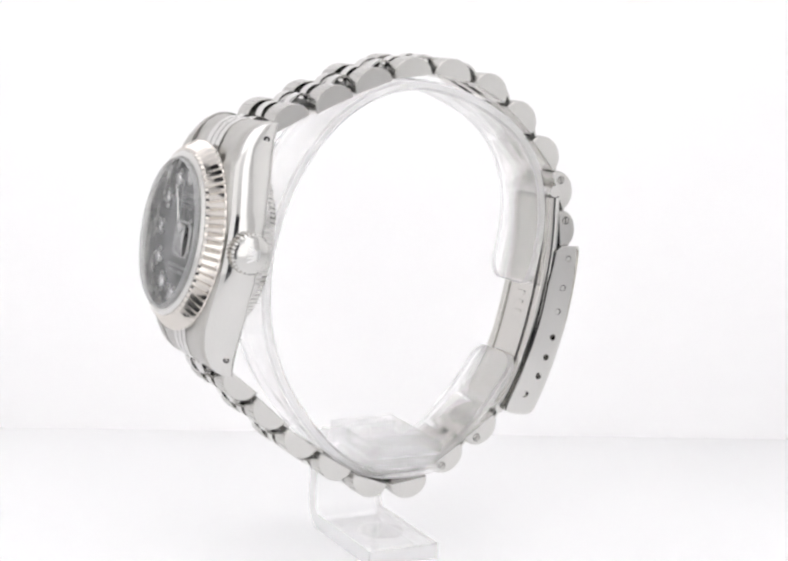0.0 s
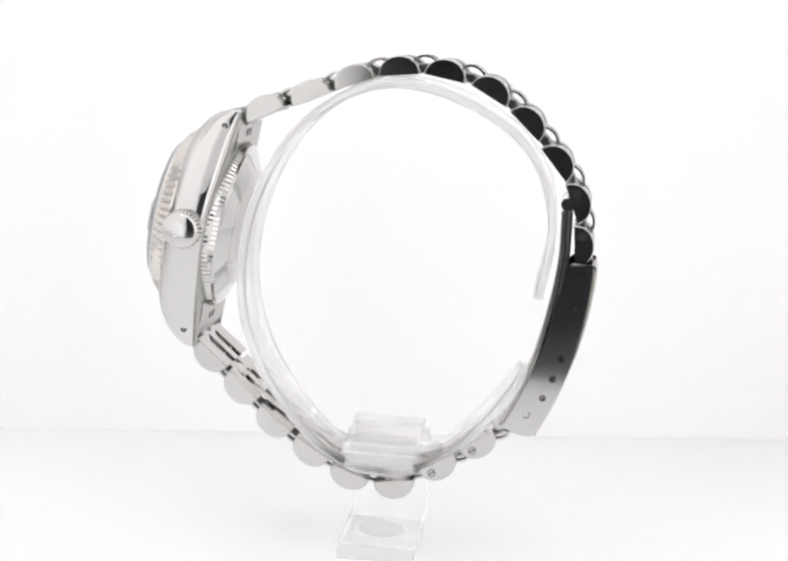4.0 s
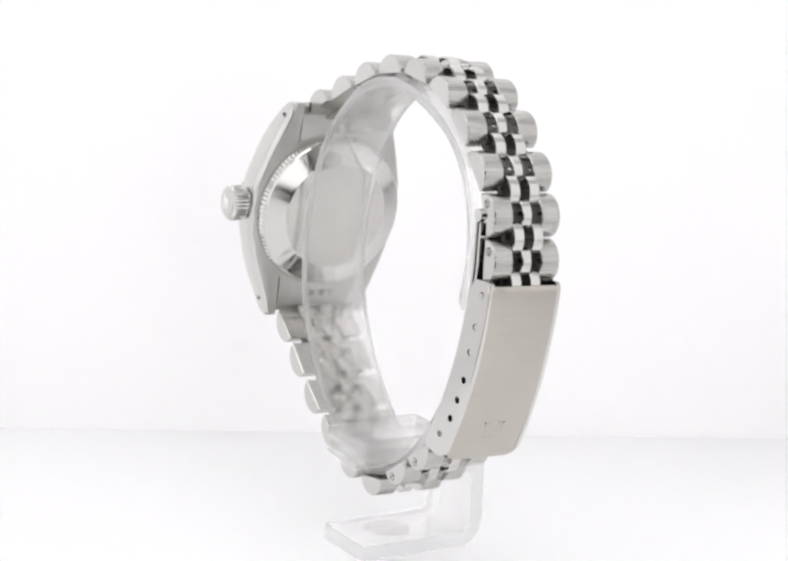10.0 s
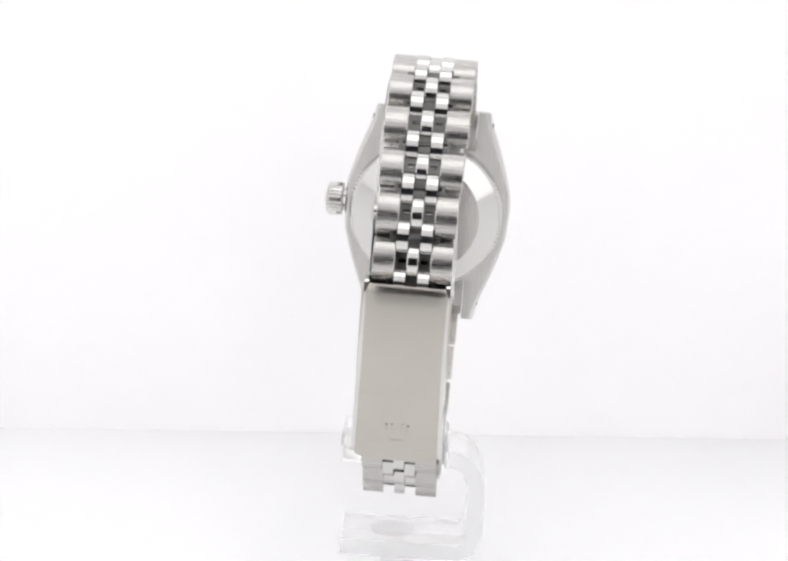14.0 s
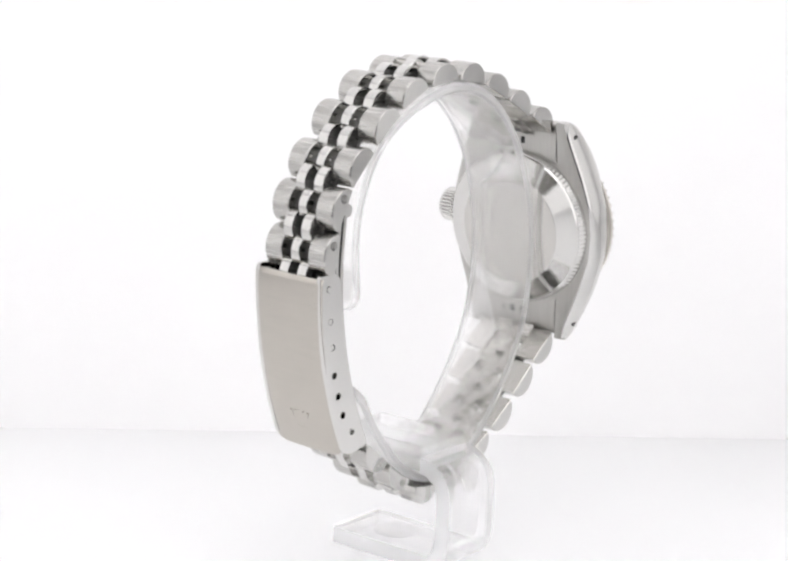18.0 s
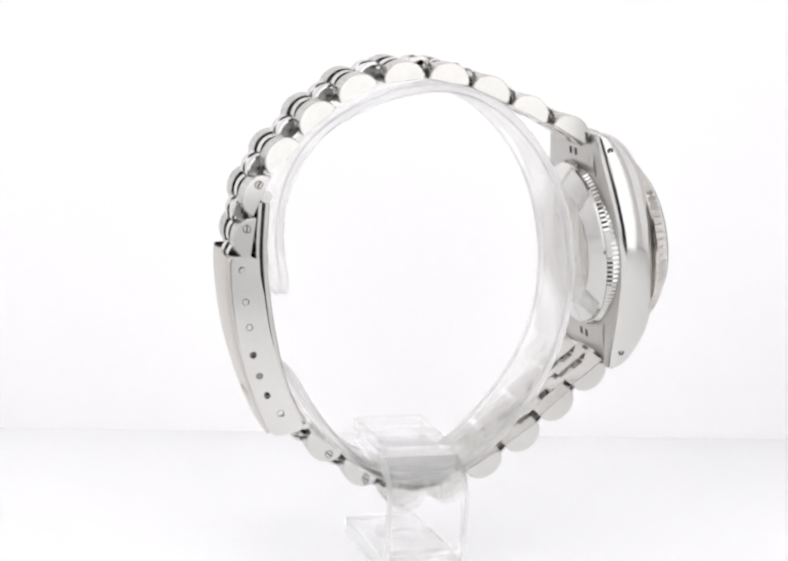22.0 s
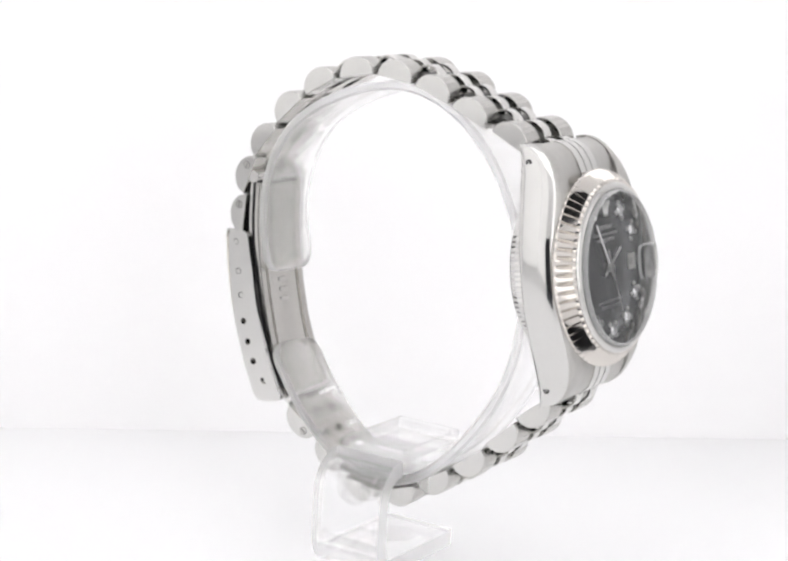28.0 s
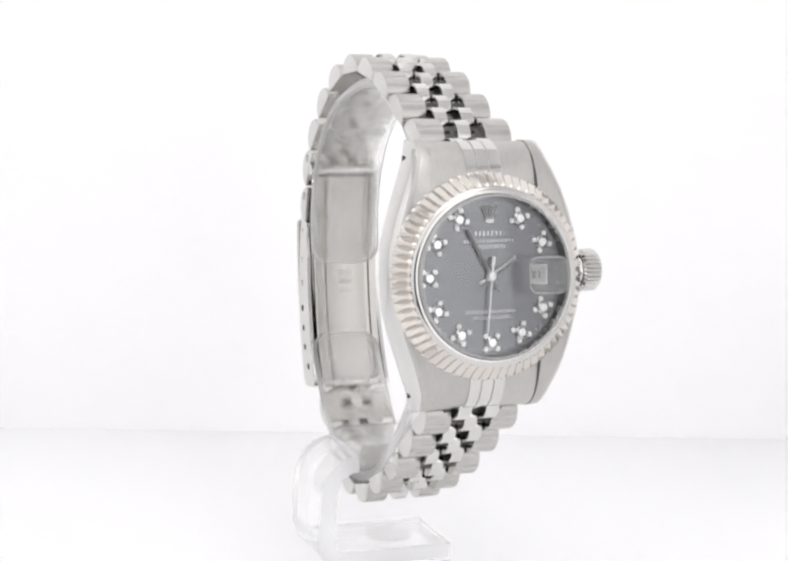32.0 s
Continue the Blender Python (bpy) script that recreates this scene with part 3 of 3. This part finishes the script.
def build_bracelet(name, rows, half, aside, first, last, label):
    """One strap: hinge pins as its mesh; the outer links, centre beads and side beads are its pieces."""
    n = len(rows)
    joints = []
    ends = []
    for x, z, d in rows:
        c, s = math.cos(radians(d)), math.sin(radians(d))
        ends.append(((x - 3.0 * c, z - 3.0 * s), (x + 3.0 * c, z + 3.0 * s), (-s, c)))
    joints.append((first[0], first[1], rows[0][2] + first[2]))
    for i in range(n - 1):
        a, b = ends[i][1], ends[i + 1][0]
        joints.append(((a[0] + b[0]) / 2, (a[1] + b[1]) / 2, (rows[i][2] + rows[i + 1][2]) / 2))
    joints.append((last[0], last[1], rows[-1][2] + last[2]))
    # pierced core plates under the beads: small openings beside the centre beads and between the side beads
    bm = bmesh.new()
    cores = [(x, z, d, aside[i], half[i], 2.05, 0.75, ((-0.27, 0.32, 0.45), (0.27, 0.32, 0.45))) for i, (x, z, d) in enumerate(rows)]
    cores += [(x, z, d, aside[min(i, n - 1)], half[min(i, n - 1)], 1.3, 0.74, ((-0.46, 0.28, 0.42), (0.0, 0.28, 0.45), (0.46, 0.28, 0.42))) for i, (x, z, d) in enumerate(joints)]
    for x, z, d, off, h, reach, z0, holes in cores:
        m = row_pose(x, z, d, off)
        start = len(bm.verts)
        ys = [-h * 0.62, h * 0.62]
        for c, _, w in holes:
            ys += [c * h - w, c * h + w]
        ys.sort()
        hx = holes[0][1]
        for k, (ya, yb) in enumerate(zip(ys, ys[1:])):
            spans = ((-reach, -hx), (hx, reach)) if k % 2 else ((-reach, reach),)
            for xa, xb in spans:
                box(bm, xa, xb, ya, yb, z0, z0 + 0.4)
        bm.verts.ensure_lookup_table()
        for v in bm.verts[start:]:
            v.co = m @ v.co
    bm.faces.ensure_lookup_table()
    # inward faces stay plain steel; all others carry the painted shade
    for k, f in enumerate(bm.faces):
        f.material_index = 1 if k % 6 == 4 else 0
    strap = part(name, bm, core_shade, watch, label, None, 0)
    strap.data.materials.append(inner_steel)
    for i, (x, z, d) in enumerate(joints):
        h, off = half[min(i, n - 1)] * 0.43, aside[min(i, n - 1)]
        o = (-math.sin(radians(d)) * 0.7, math.cos(radians(d)) * 0.7)
        bm = bmesh.new()
        rod(bm, w3(x + o[0], off - h, z + o[1]), w3(x + o[0], off + h, z + o[1]), 0.6, 12)
        # pins take the same painted shade as the slits around them
        part("hinge_pin", bm, core_shade, strap)
    for i, (x, z, d) in enumerate(rows):
        h, off = half[i], aside[i]
        w_out = h * 0.56
        me = link_mesh("outer_link", 5.6, 2.6, w_out, 0.1, link_satin, end_face)
        for s in (-1, 1):
            place("outer_link", me, None, strap, "", row_pose(x, z, d, off + s * (h - w_out / 2)), 20)
        if i >= n - 2:
            for s in (-1, 1):
                # dark ring and bar painted as the shade round screw and slot
                bm = bmesh.new()
                y = s * (h + 0.02)
                lo, hi = s * (h - 0.3), y
                sx = -1.25 if name == "upper_strap" else 1.25
                rod(bm, (sx, lo, 1.1), (sx, y - s * 0.005, 1.1), 0.56, 16)
                part("screw_seat", bm, hole_shade, strap, "", row_pose(x, z, d, off))
                bm = bmesh.new()
                rod(bm, (sx, lo, 1.1), (sx, hi, 1.1), 0.46, 16)
                part("screw", bm, inner_steel, strap, "", row_pose(x, z, d, off))
                bm = bmesh.new()
                box(bm, sx - 0.4, sx + 0.4, min(lo, y + s * 0.01), max(lo, y + s * 0.01), 1.02, 1.18)
                part("screw_slot", bm, hole_shade, strap, "", row_pose(x, z, d, off), 0)
        bead = link_mesh("centre_bead", 4.4, 2.55, h * 0.285, 0.08, polished, polished, 2.5, 0.2, 14)
        place("centre_bead", bead, None, strap, "", row_pose(x, z, d, off), 20)
    for i, (x, z, d) in enumerate(joints):
        h, off = half[min(i, n - 1)], aside[min(i, n - 1)]
        me = arch_mesh("side_bead", 4.4, 2.5, h * 0.285, 0.3, polished)
        for s in (-1, 1):
            place("side_bead", me, None, strap, "", row_pose(x, z, d, off + s * h * 0.295), 35)
    return strap


OUT = [(26.38, 45.3), (26.32, 43.7), (26.14, 41.5), (25.64, 38.0), (24.74, 33.8), (23.64, 30.2), (22.30, 26.5), (21.07, 23.7), (20.02, 21.6), (19.62, 20.85)]

MID = 0.16  # the clasp sits this far aside of the watch's middle


def build_clasp():
    pts, tans = polyline([(x, 0, z) for x, z in OUT], 0.35)
    reach = [0.0]
    for p, q in zip(pts, pts[1:]):
        reach.append(reach[-1] + (q - p).length)

    def corner(d, r):
        """Inset of a rounded corner of radius r at distance d from the end."""
        u = min(1.0, max(0.0, 1 - d / r))
        return r * (1 - math.sqrt(1 - u * u))
    # cover sheet: an arc section, slightly crowned, with turned-in side walls
    rings = []
    for p, t, d in zip(pts, tans, reach):
        if d < 0.3:
            continue
        nrm = Vector((t.z, 0, -t.x))
        if nrm.x < 0:
            nrm = -nrm
        p = p - nrm * 0.5 * corner(d - 0.3, 0.8)  # rolled upper lip
        up, dn = [], []
        hw = 5.58 - corner(reach[-1] - d, 1.5)
        for k in range(9):
            y = hw * (k - 4) / 4
            crown = 0.12 * (1 - (y / 5.58) ** 2) - 0.30 * max(0.0, (abs(y) - 5.2) / 0.38)
            up.append(p + Vector((0, y + MID, 0)) + nrm * crown)
            dn.append(p + Vector((0, y * 0.93 + MID, 0)) - nrm * 0.55)
        rings.append([w3(*q) for q in up + list(reversed(dn))])
    bm = bmesh.new()
    loft(bm, rings)
    cover = part("clasp_cover", bm, satin_clasp, watch, "satin folding clasp cover with a small emblem", None, 30)
    # side walls with seven drilled holes
    marks = [(24.42, 43.5), (23.81, 39.3), (23.15, 35.9), (22.48, 32.27), (21.50, 29.35), (20.43, 26.65), (18.40, 24.1)]
    for s in (-1, 1):
        bm = bmesh.new()
        outl = []
        for p, t, d in zip(pts, tans, reach):
            nrm = Vector((t.z, 0, -t.x))
            nrm = nrm if nrm.x > 0 else -nrm
            depth = 3.95 + 0.65 * min(1.0, d / 6.0)  # the wall is narrower at its hinge end
            slant = 1.4 * max(0.0, 1 - (reach[-1] - d) / 7.0)  # the free end is cut aslant
            outl.append((p - nrm * 0.15, p - nrm * depth + t * slant))

        def wall(a, b):
            """Point at length a along the wall and b (0 outside, 1 inside)."""
            i = 0
            while i < len(reach) - 2 and reach[i + 1] < a:
                i += 1
            f = (a - reach[i]) / (reach[i + 1] - reach[i])
            o = outl[i][0].lerp(outl[i + 1][0], f)
            q = outl[i][1].lerp(outl[i + 1][1], f)
            end = reach[-1] - a
            cut_out = max(corner(end, 1.3), corner(a, 0.3)) / 4.8
            cut_in = max(corner(end, 0.9), corner(a, 1.3)) / 4.8
            b = cut_out + b * (1 - cut_out - cut_in)
            return o.lerp(q, b)
        spots = []
        for mx, mz in marks:
            best = min(((wall(reach[-1] * i / 300, b / 40) - Vector((mx, 0, mz))).length, reach[-1] * i / 300, b / 40) for i in range(0, 301, 2) for b in range(6, 36))
            spots.append((best[1], best[2]))
        span = 4.4
        cuts = [0.0]
        for i, (a, b) in enumerate(spots):
            cuts += [a - 0.95, a + 0.95]
        cuts.append(reach[-1])

        def vert(a, b, y):
            q = wall(a, b)
            lean = 0.02 * (b - 0.15) - 0.023 * (q.z - 33) if s > 0 else 0.022 * (q.z - 33) - 0.16 * (b - 0.15)
            return bm.verts.new(Vector(w3(q.x, y + lean, q.z)) * MM)
        y_out, y_in = MID + s * 5.56, MID + s * 5.04
        for c0, c1 in zip(cuts[0::2], cuts[1::2]):
            m = max(1, int((c1 - c0) / 0.25))
            for y in (y_out, y_in):
                for k in range(m):
                    a0, a1 = c0 + (c1 - c0) * k / m, c0 + (c1 - c0) * (k + 1) / m
                    for j in range(4):
                        bm.faces.new((vert(a0, j / 4, y), vert(a1, j / 4, y), vert(a1, (j + 1) / 4, y), vert(a0, (j + 1) / 4, y)))
        for (a, b) in spots:
            N = 16
            for y in (y_out, y_in):
                for k in range(N):
                    quad = []
                    for kk, inner in ((k, 1), (k + 1, 1), (k + 1, 0), (k, 0)):
                        an = 2 * math.pi * kk / N
                        c, sn = math.cos(an), math.sin(an)
                        if inner:
                            quad.append(vert(a + 0.48 * c, b + 0.48 * sn / span, y))
                        else:
                            g = max(abs(c), abs(sn))
                            db = sn / g
                            quad.append(vert(a + 0.95 * c / g, b + (db * (1 - b) if db > 0 else db * b), y))
                    bm.faces.new(quad)
            for k in range(N):
                quad = []
                for kk, y in ((k, y_out), (k + 1, y_out), (k + 1, y_in), (k, y_in)):
                    an = 2 * math.pi * kk / N
                    quad.append(vert(a + 0.48 * math.cos(an), b + 0.48 * math.sin(an) / span, y))
                bm.faces.new(quad)
        m = 110
        for b in (0.0, 1.0):
            for k in range(m):
                a0, a1 = reach[-1] * k / m, reach[-1] * (k + 1) / m
                bm.faces.new((vert(a0, b, y_out), vert(a1, b, y_out), vert(a1, b, y_in), vert(a0, b, y_in)))
        for a in (0.0, reach[-1]):
            for k in range(4):
                bm.faces.new((vert(a, k / 4, y_out), vert(a, (k + 1) / 4, y_out), vert(a, (k + 1) / 4, y_in), vert(a, k / 4, y_in)))
        bmesh.ops.remove_doubles(bm, verts=bm.verts, dist=0.00001)
        part("clasp_wall", bm, clasp_side, cover, "polished clasp side with seven drilled holes", None, 0)
        for i in (0, 1, 2, 6):
            mx, mz = marks[i]
            bm = bmesh.new()
            rod(bm, w3(mx, MID + s * 4.81, mz), w3(mx, MID + s * 5.40, mz), 0.48, 14, 0.38)
            part("spring_bar_tip", bm, polished, cover, "", None)
    # emblem near the lower end, plain bars in low relief
    bm = bmesh.new()
    for k in range(-2, 3):
        y = k * 0.7
        rod(bm, w3(21.33, MID + y * 0.6, 24.25), w3(22.23, MID + y, 26.3 - abs(k) * 0.15), 0.13, 8, 0.1)
        rod(bm, w3(22.25, MID + y, 26.35 - abs(k) * 0.15), w3(22.33, MID + y, 26.55 - abs(k) * 0.15), 0.15, 8)
    rod(bm, w3(21.25, MID - 0.95, 24.0), w3(21.25, MID + 0.95, 24.0), 0.13, 8)
    part("clasp_emblem", bm, satin_clasp, cover, "low relief plain emblem", None)
    # folding blades inside
    blade = [(21.12, 52.3), (21.17, 50.0), (21.2, 46.5), (20.9, 43.0), (20.3, 39.0), (19.5, 35.0), (18.5, 31.0), (17.2, 27.2), (15.6, 24.0), (14.6, 22.4)]
    # the dark strip between both blades is added to paint their gap's shade
    for name, off, hw, thick, mat in (("outer_blade", 0.98, 4.86, 0.42, polished), ("blade_gap_shade", 0.52, 4.5, 0.44, hole_shade), ("inner_blade", 0.0, 4.8, 0.5, inner_steel)):
        bp, bt = polyline([(x, 0, z) for x, z in blade], 1.6)
        rings = []
        for p, t in zip(bp, bt):
            nrm = Vector((t.z, 0, -t.x))
            nrm = nrm if nrm.x > 0 else -nrm
            p = p + nrm * off
            sec = []
            for y, d in ((-hw, 0), (-hw + 0.12, -0.12), (-3.75, -0.12), (-3.6, 0.3), (-3.1, 0.3), (-2.9, -0.05), (-1.5, 0.04), (1.5, 0.04), (2.9, -0.05), (3.1, 0.3), (3.6, 0.3), (3.75, -0.12), (hw - 0.12, -0.12), (hw, 0)):
                sec.append(w3(*(p + nrm * d + Vector((0, y, 0)))))
            for y in (hw, -hw):
                sec.append(w3(*(p + nrm * thick + Vector((0, y, 0)))))
            rings.append(sec)
        bm = bmesh.new()
        loft(bm, rings)
        part(name, bm, mat, cover, "layer of the folding clasp, two blades and painted gap shade", None, 25)
    bm = bmesh.new()
    for k in range(3):
        box(bm, 20.07 - 0.28 * k, 20.35 - 0.28 * k, -0.9, 0.9, 37.6 - 1.4 * k - 45, 38.3 - 1.4 * k - 45, 0.06)
    part("blade_stamp", bm, inner_steel, cover, "plain stamped marks", None, 0)
    bm = bmesh.new()
    for y0, y1, r in ((-4.9, -3.0, 0.84), (-2.9, 3.1, 0.82), (3.2, 5.4, 0.84)):
        rod(bm, w3(21.7, y0, 53.2), w3(21.7, y1, 53.2), r, 16)
    part("clasp_hinge", bm, polished, cover, "rolled hinge", None)
    bm = bmesh.new()
    for y0, y1 in ((-4.8, -2.0), (-1.9, 1.9), (2.0, 4.8)):
        rod(bm, w3(14.75, y0, 22.2), w3(14.75, y1, 22.2), 0.72, 14)
    part("lower_hinge", bm, polished, cover, "rolled hinge", None)
    return cover


clasp_side = material("clasp_side", (0.68, 0.673, 0.655), 0.09, 1.0, 0.04, rough_var=0.03)
satin_clasp = material("satin_clasp", (0.52, 0.492, 0.45), 0.22, 1.0, 0.06, stretch=(1, 0.04, 0.8), bump=0.05)
build_case()
build_back()
build_bezel()
build_crystal()
build_dial()
POINTERS = build_pointers()
build_crown()
build_end_links()
build_bracelet("upper_strap", UPPER, UPPER_HALF, UPPER_ASIDE, (-22.6, 60.6, 14), (23.35, 44.6, 0), "upper strap of five-piece half-round steel links")
build_bracelet("lower_strap", LOWER, LOWER_HALF, LOWER_ASIDE, (-27.6, 31.2, -18), (14.2, 21.6, 0), "lower strap of five-piece half-round steel links")
build_clasp()

# ---- the stand ----
stand = tagged(new("watch_stand"), "clear acrylic watch stand with open ring, block, post and foot plate", "display stand")
stand.empty_display_size = 0.01
FLOOR = 1.8


def s3(x, y, z):
    return (x, y, z - FLOOR)


def build_stand():
    # open ring, gap towards the clasp
    cx, cz, rx, rz_, y0, y1, th = -1.3, 40.6, 22.0, 27.6, -3.6, 6.9, 1.35
    rings = []
    turns = [0, 0.04, 0.15, 0.35, 0.65, 1.1, 1.7] + [2.4 + 91.2 * k / 95 for k in range(96)] + [94.3, 94.9, 95.35, 95.65, 95.85, 95.96, 96]
    for k in turns:
        turn = -2 + 336.5 * k / 96
        c, s = math.cos(radians(turn)), math.sin(radians(turn))
        # the bent strip bulges towards the upper strap and is a little flat behind the watch head
        swell = 2.2 * math.exp(-((turn - 38) / 24) ** 2) - 1.5 * math.exp(-((turn + 2) / 14) ** 2) + 0.35 * math.exp(-((turn - 95) / 25) ** 2) - 0.4 * math.exp(-((turn - 170) / 40) ** 2)
        swell -= 1.3 * math.exp(-((turn - 226) / 26) ** 2) + 1.3 * math.exp(-((turn - 314) / 26) ** 2)
        o = (cx + (rx + swell) * c, cz + (rz_ + swell) * s)
        i = (cx + (rx + swell - th) * c, cz + (rz_ + swell - th) * s)
        e = 0.35
        tip = max(0.0, 1 - min(k, 96 - k) * 1.5 / 2.6)
        inset = 2.6 * (1 - math.sqrt(1 - tip * tip))
        y0, y1 = -3.6 + inset, 6.9 - inset
        rings.append([s3(o[0], y0 + e, o[1]), s3(o[0], y1 - e, o[1]), s3(o[0] - e * c, y1, o[1] - e * s), s3(i[0] + e * c, y1, i[1] + e * s),
                      s3(i[0], y1 - e, i[1]), s3(i[0], y0 + e, i[1]), s3(i[0] + e * c, y0, i[1] + e * s), s3(o[0] - e * c, y0, o[1] - e * s)])
    bm = bmesh.new()
    loft(bm, rings)
    bm.faces.ensure_lookup_table()
    for k, f in enumerate(bm.faces):
        f.material_index = (0, 1, 2, 1, 0, 1, 2, 1)[k % 8] if k < len(bm.faces) - 2 else 2
    ob = part("ring", bm, acrylic, stand, "open clear ring that holds the strap", None, 40)
    ob.data.materials.append(acrylic_edge)
    ob.data.materials.append(acrylic_side)
    obs = [ob]
    # three stacked plates fill the bottom of the ring, the lowest curved to it
    for name, top_z, low_z, inset in (("saddle", 15.5, None, 0.0), ("plate", 17.3, 15.62, 0.35), ("plate", 19.15, 17.42, 0.0)):
        bm = bmesh.new()
        rings = []
        for y, g in ((-7.2 + inset, 0.25), (-6.95 + inset, 0.0), (7.35 - inset, 0.0), (7.6 - inset, 0.25)):
            xa, xb = -6.4 + g + inset, 3.7 - g - inset
            prof = []
            for k in range(13):
                x = xa + (xb - xa) * k / 12
                prof.append((x, low_z + g if low_z else cz - (rz_ - th - 0.06 - g) * math.sqrt(1 - ((x - cx) / (rx - th)) ** 2)))
            rings.append([s3(x, y, z) for x, z in prof + [(xb, top_z - 0.2), (xb - 0.2, top_z - g * 0.4), (xa + 0.2, top_z - g * 0.4), (xa, top_z - 0.2)]])
        loft(bm, rings)
        obs.append(part(name, bm, acrylic_block, stand, "clear block plate in the bottom of the ring", None, 25))
    # post and foot bent from one sheet
    path = [(7.75, 16.6), (9.2, 16.4), (10.9, 15.2), (11.7, 13.6), (11.9, 11.6), (11.95, 8.0), (11.9, 6.0), (11.4, 4.2), (10.2, 3.2), (8.6, 3.1), (2.0, 3.1), (-6.7, 3.1)]
    pp, tt = polyline([(0, y, z) for y, z in path], 0.8)
    rings = []
    for p, t in zip(pp, tt):
        nrm = Vector((0, -t.z, t.y))
        a, b = p + nrm * 1.15, p - nrm * 1.15
        rings.append([s3(-6.5, a.y, a.z), s3(4.3, a.y, a.z), s3(4.3, b.y, max(b.z, FLOOR + 0.02)), s3(-6.5, b.y, max(b.z, FLOOR + 0.02))])
    bm = bmesh.new()
    loft(bm, rings)
    bm.faces.ensure_lookup_table()
    for k, f in enumerate(bm.faces):
        f.material_index = 1 if k % 4 in (1, 3) or k >= len(bm.faces) - 2 else 0
    obs.append(part("post_and_foot", bm, acrylic, stand, "clear bent post and foot plate", None, 40))
    obs[-1].data.materials.append(acrylic_side)
    bm = bmesh.new()
    turned(bm, [(0, 2.47), (3.3, 2.47), (3.3, 2.52), (0, 2.53)], 40)
    ob = part("foot_disc", bm, acrylic, stand, "round clear pad on the foot plate", pose(-1.1 * MM, 0.5 * MM, 0), 40)
    obs.append(ob)
    for o in obs:
        o.visible_shadow = False


build_stand()


def motions():
    rows_watch, rows_stand, rows_sec, rows_min = [], [], [], []
    for k in range(65):
        t = 0.5 * k
        turn = pose(0, 0, 0, 0, 0, SPIN0 + SPIN * t)
        rows_stand.append((t, turn))
        rows_watch.append((t, turn @ pose(0, 1.55 * MM, 43.2 * MM) @ pose(0, 0, 0, 0, 0, -1.2) @ pose(0, 0, 0, -1.3, 0, 0)))
        rows_sec.append((t, HEAD @ pose(0, 0, 0, 0, 0, -(186.0 + 6.0 * (t - 32.0)))))
        rows_min.append((t, HEAD @ pose(0, 0, 0, 0, 0, 28.0 - 0.1 * (t - 32.0))))
    walk(watch, rows_watch)
    walk(stand, rows_stand)
    walk(POINTERS[2], rows_sec)
    walk(POINTERS[1], rows_min)
    POINTERS[0].matrix_basis = HEAD @ pose(0, 0, 0, 0, 0, -57.0)


motions()
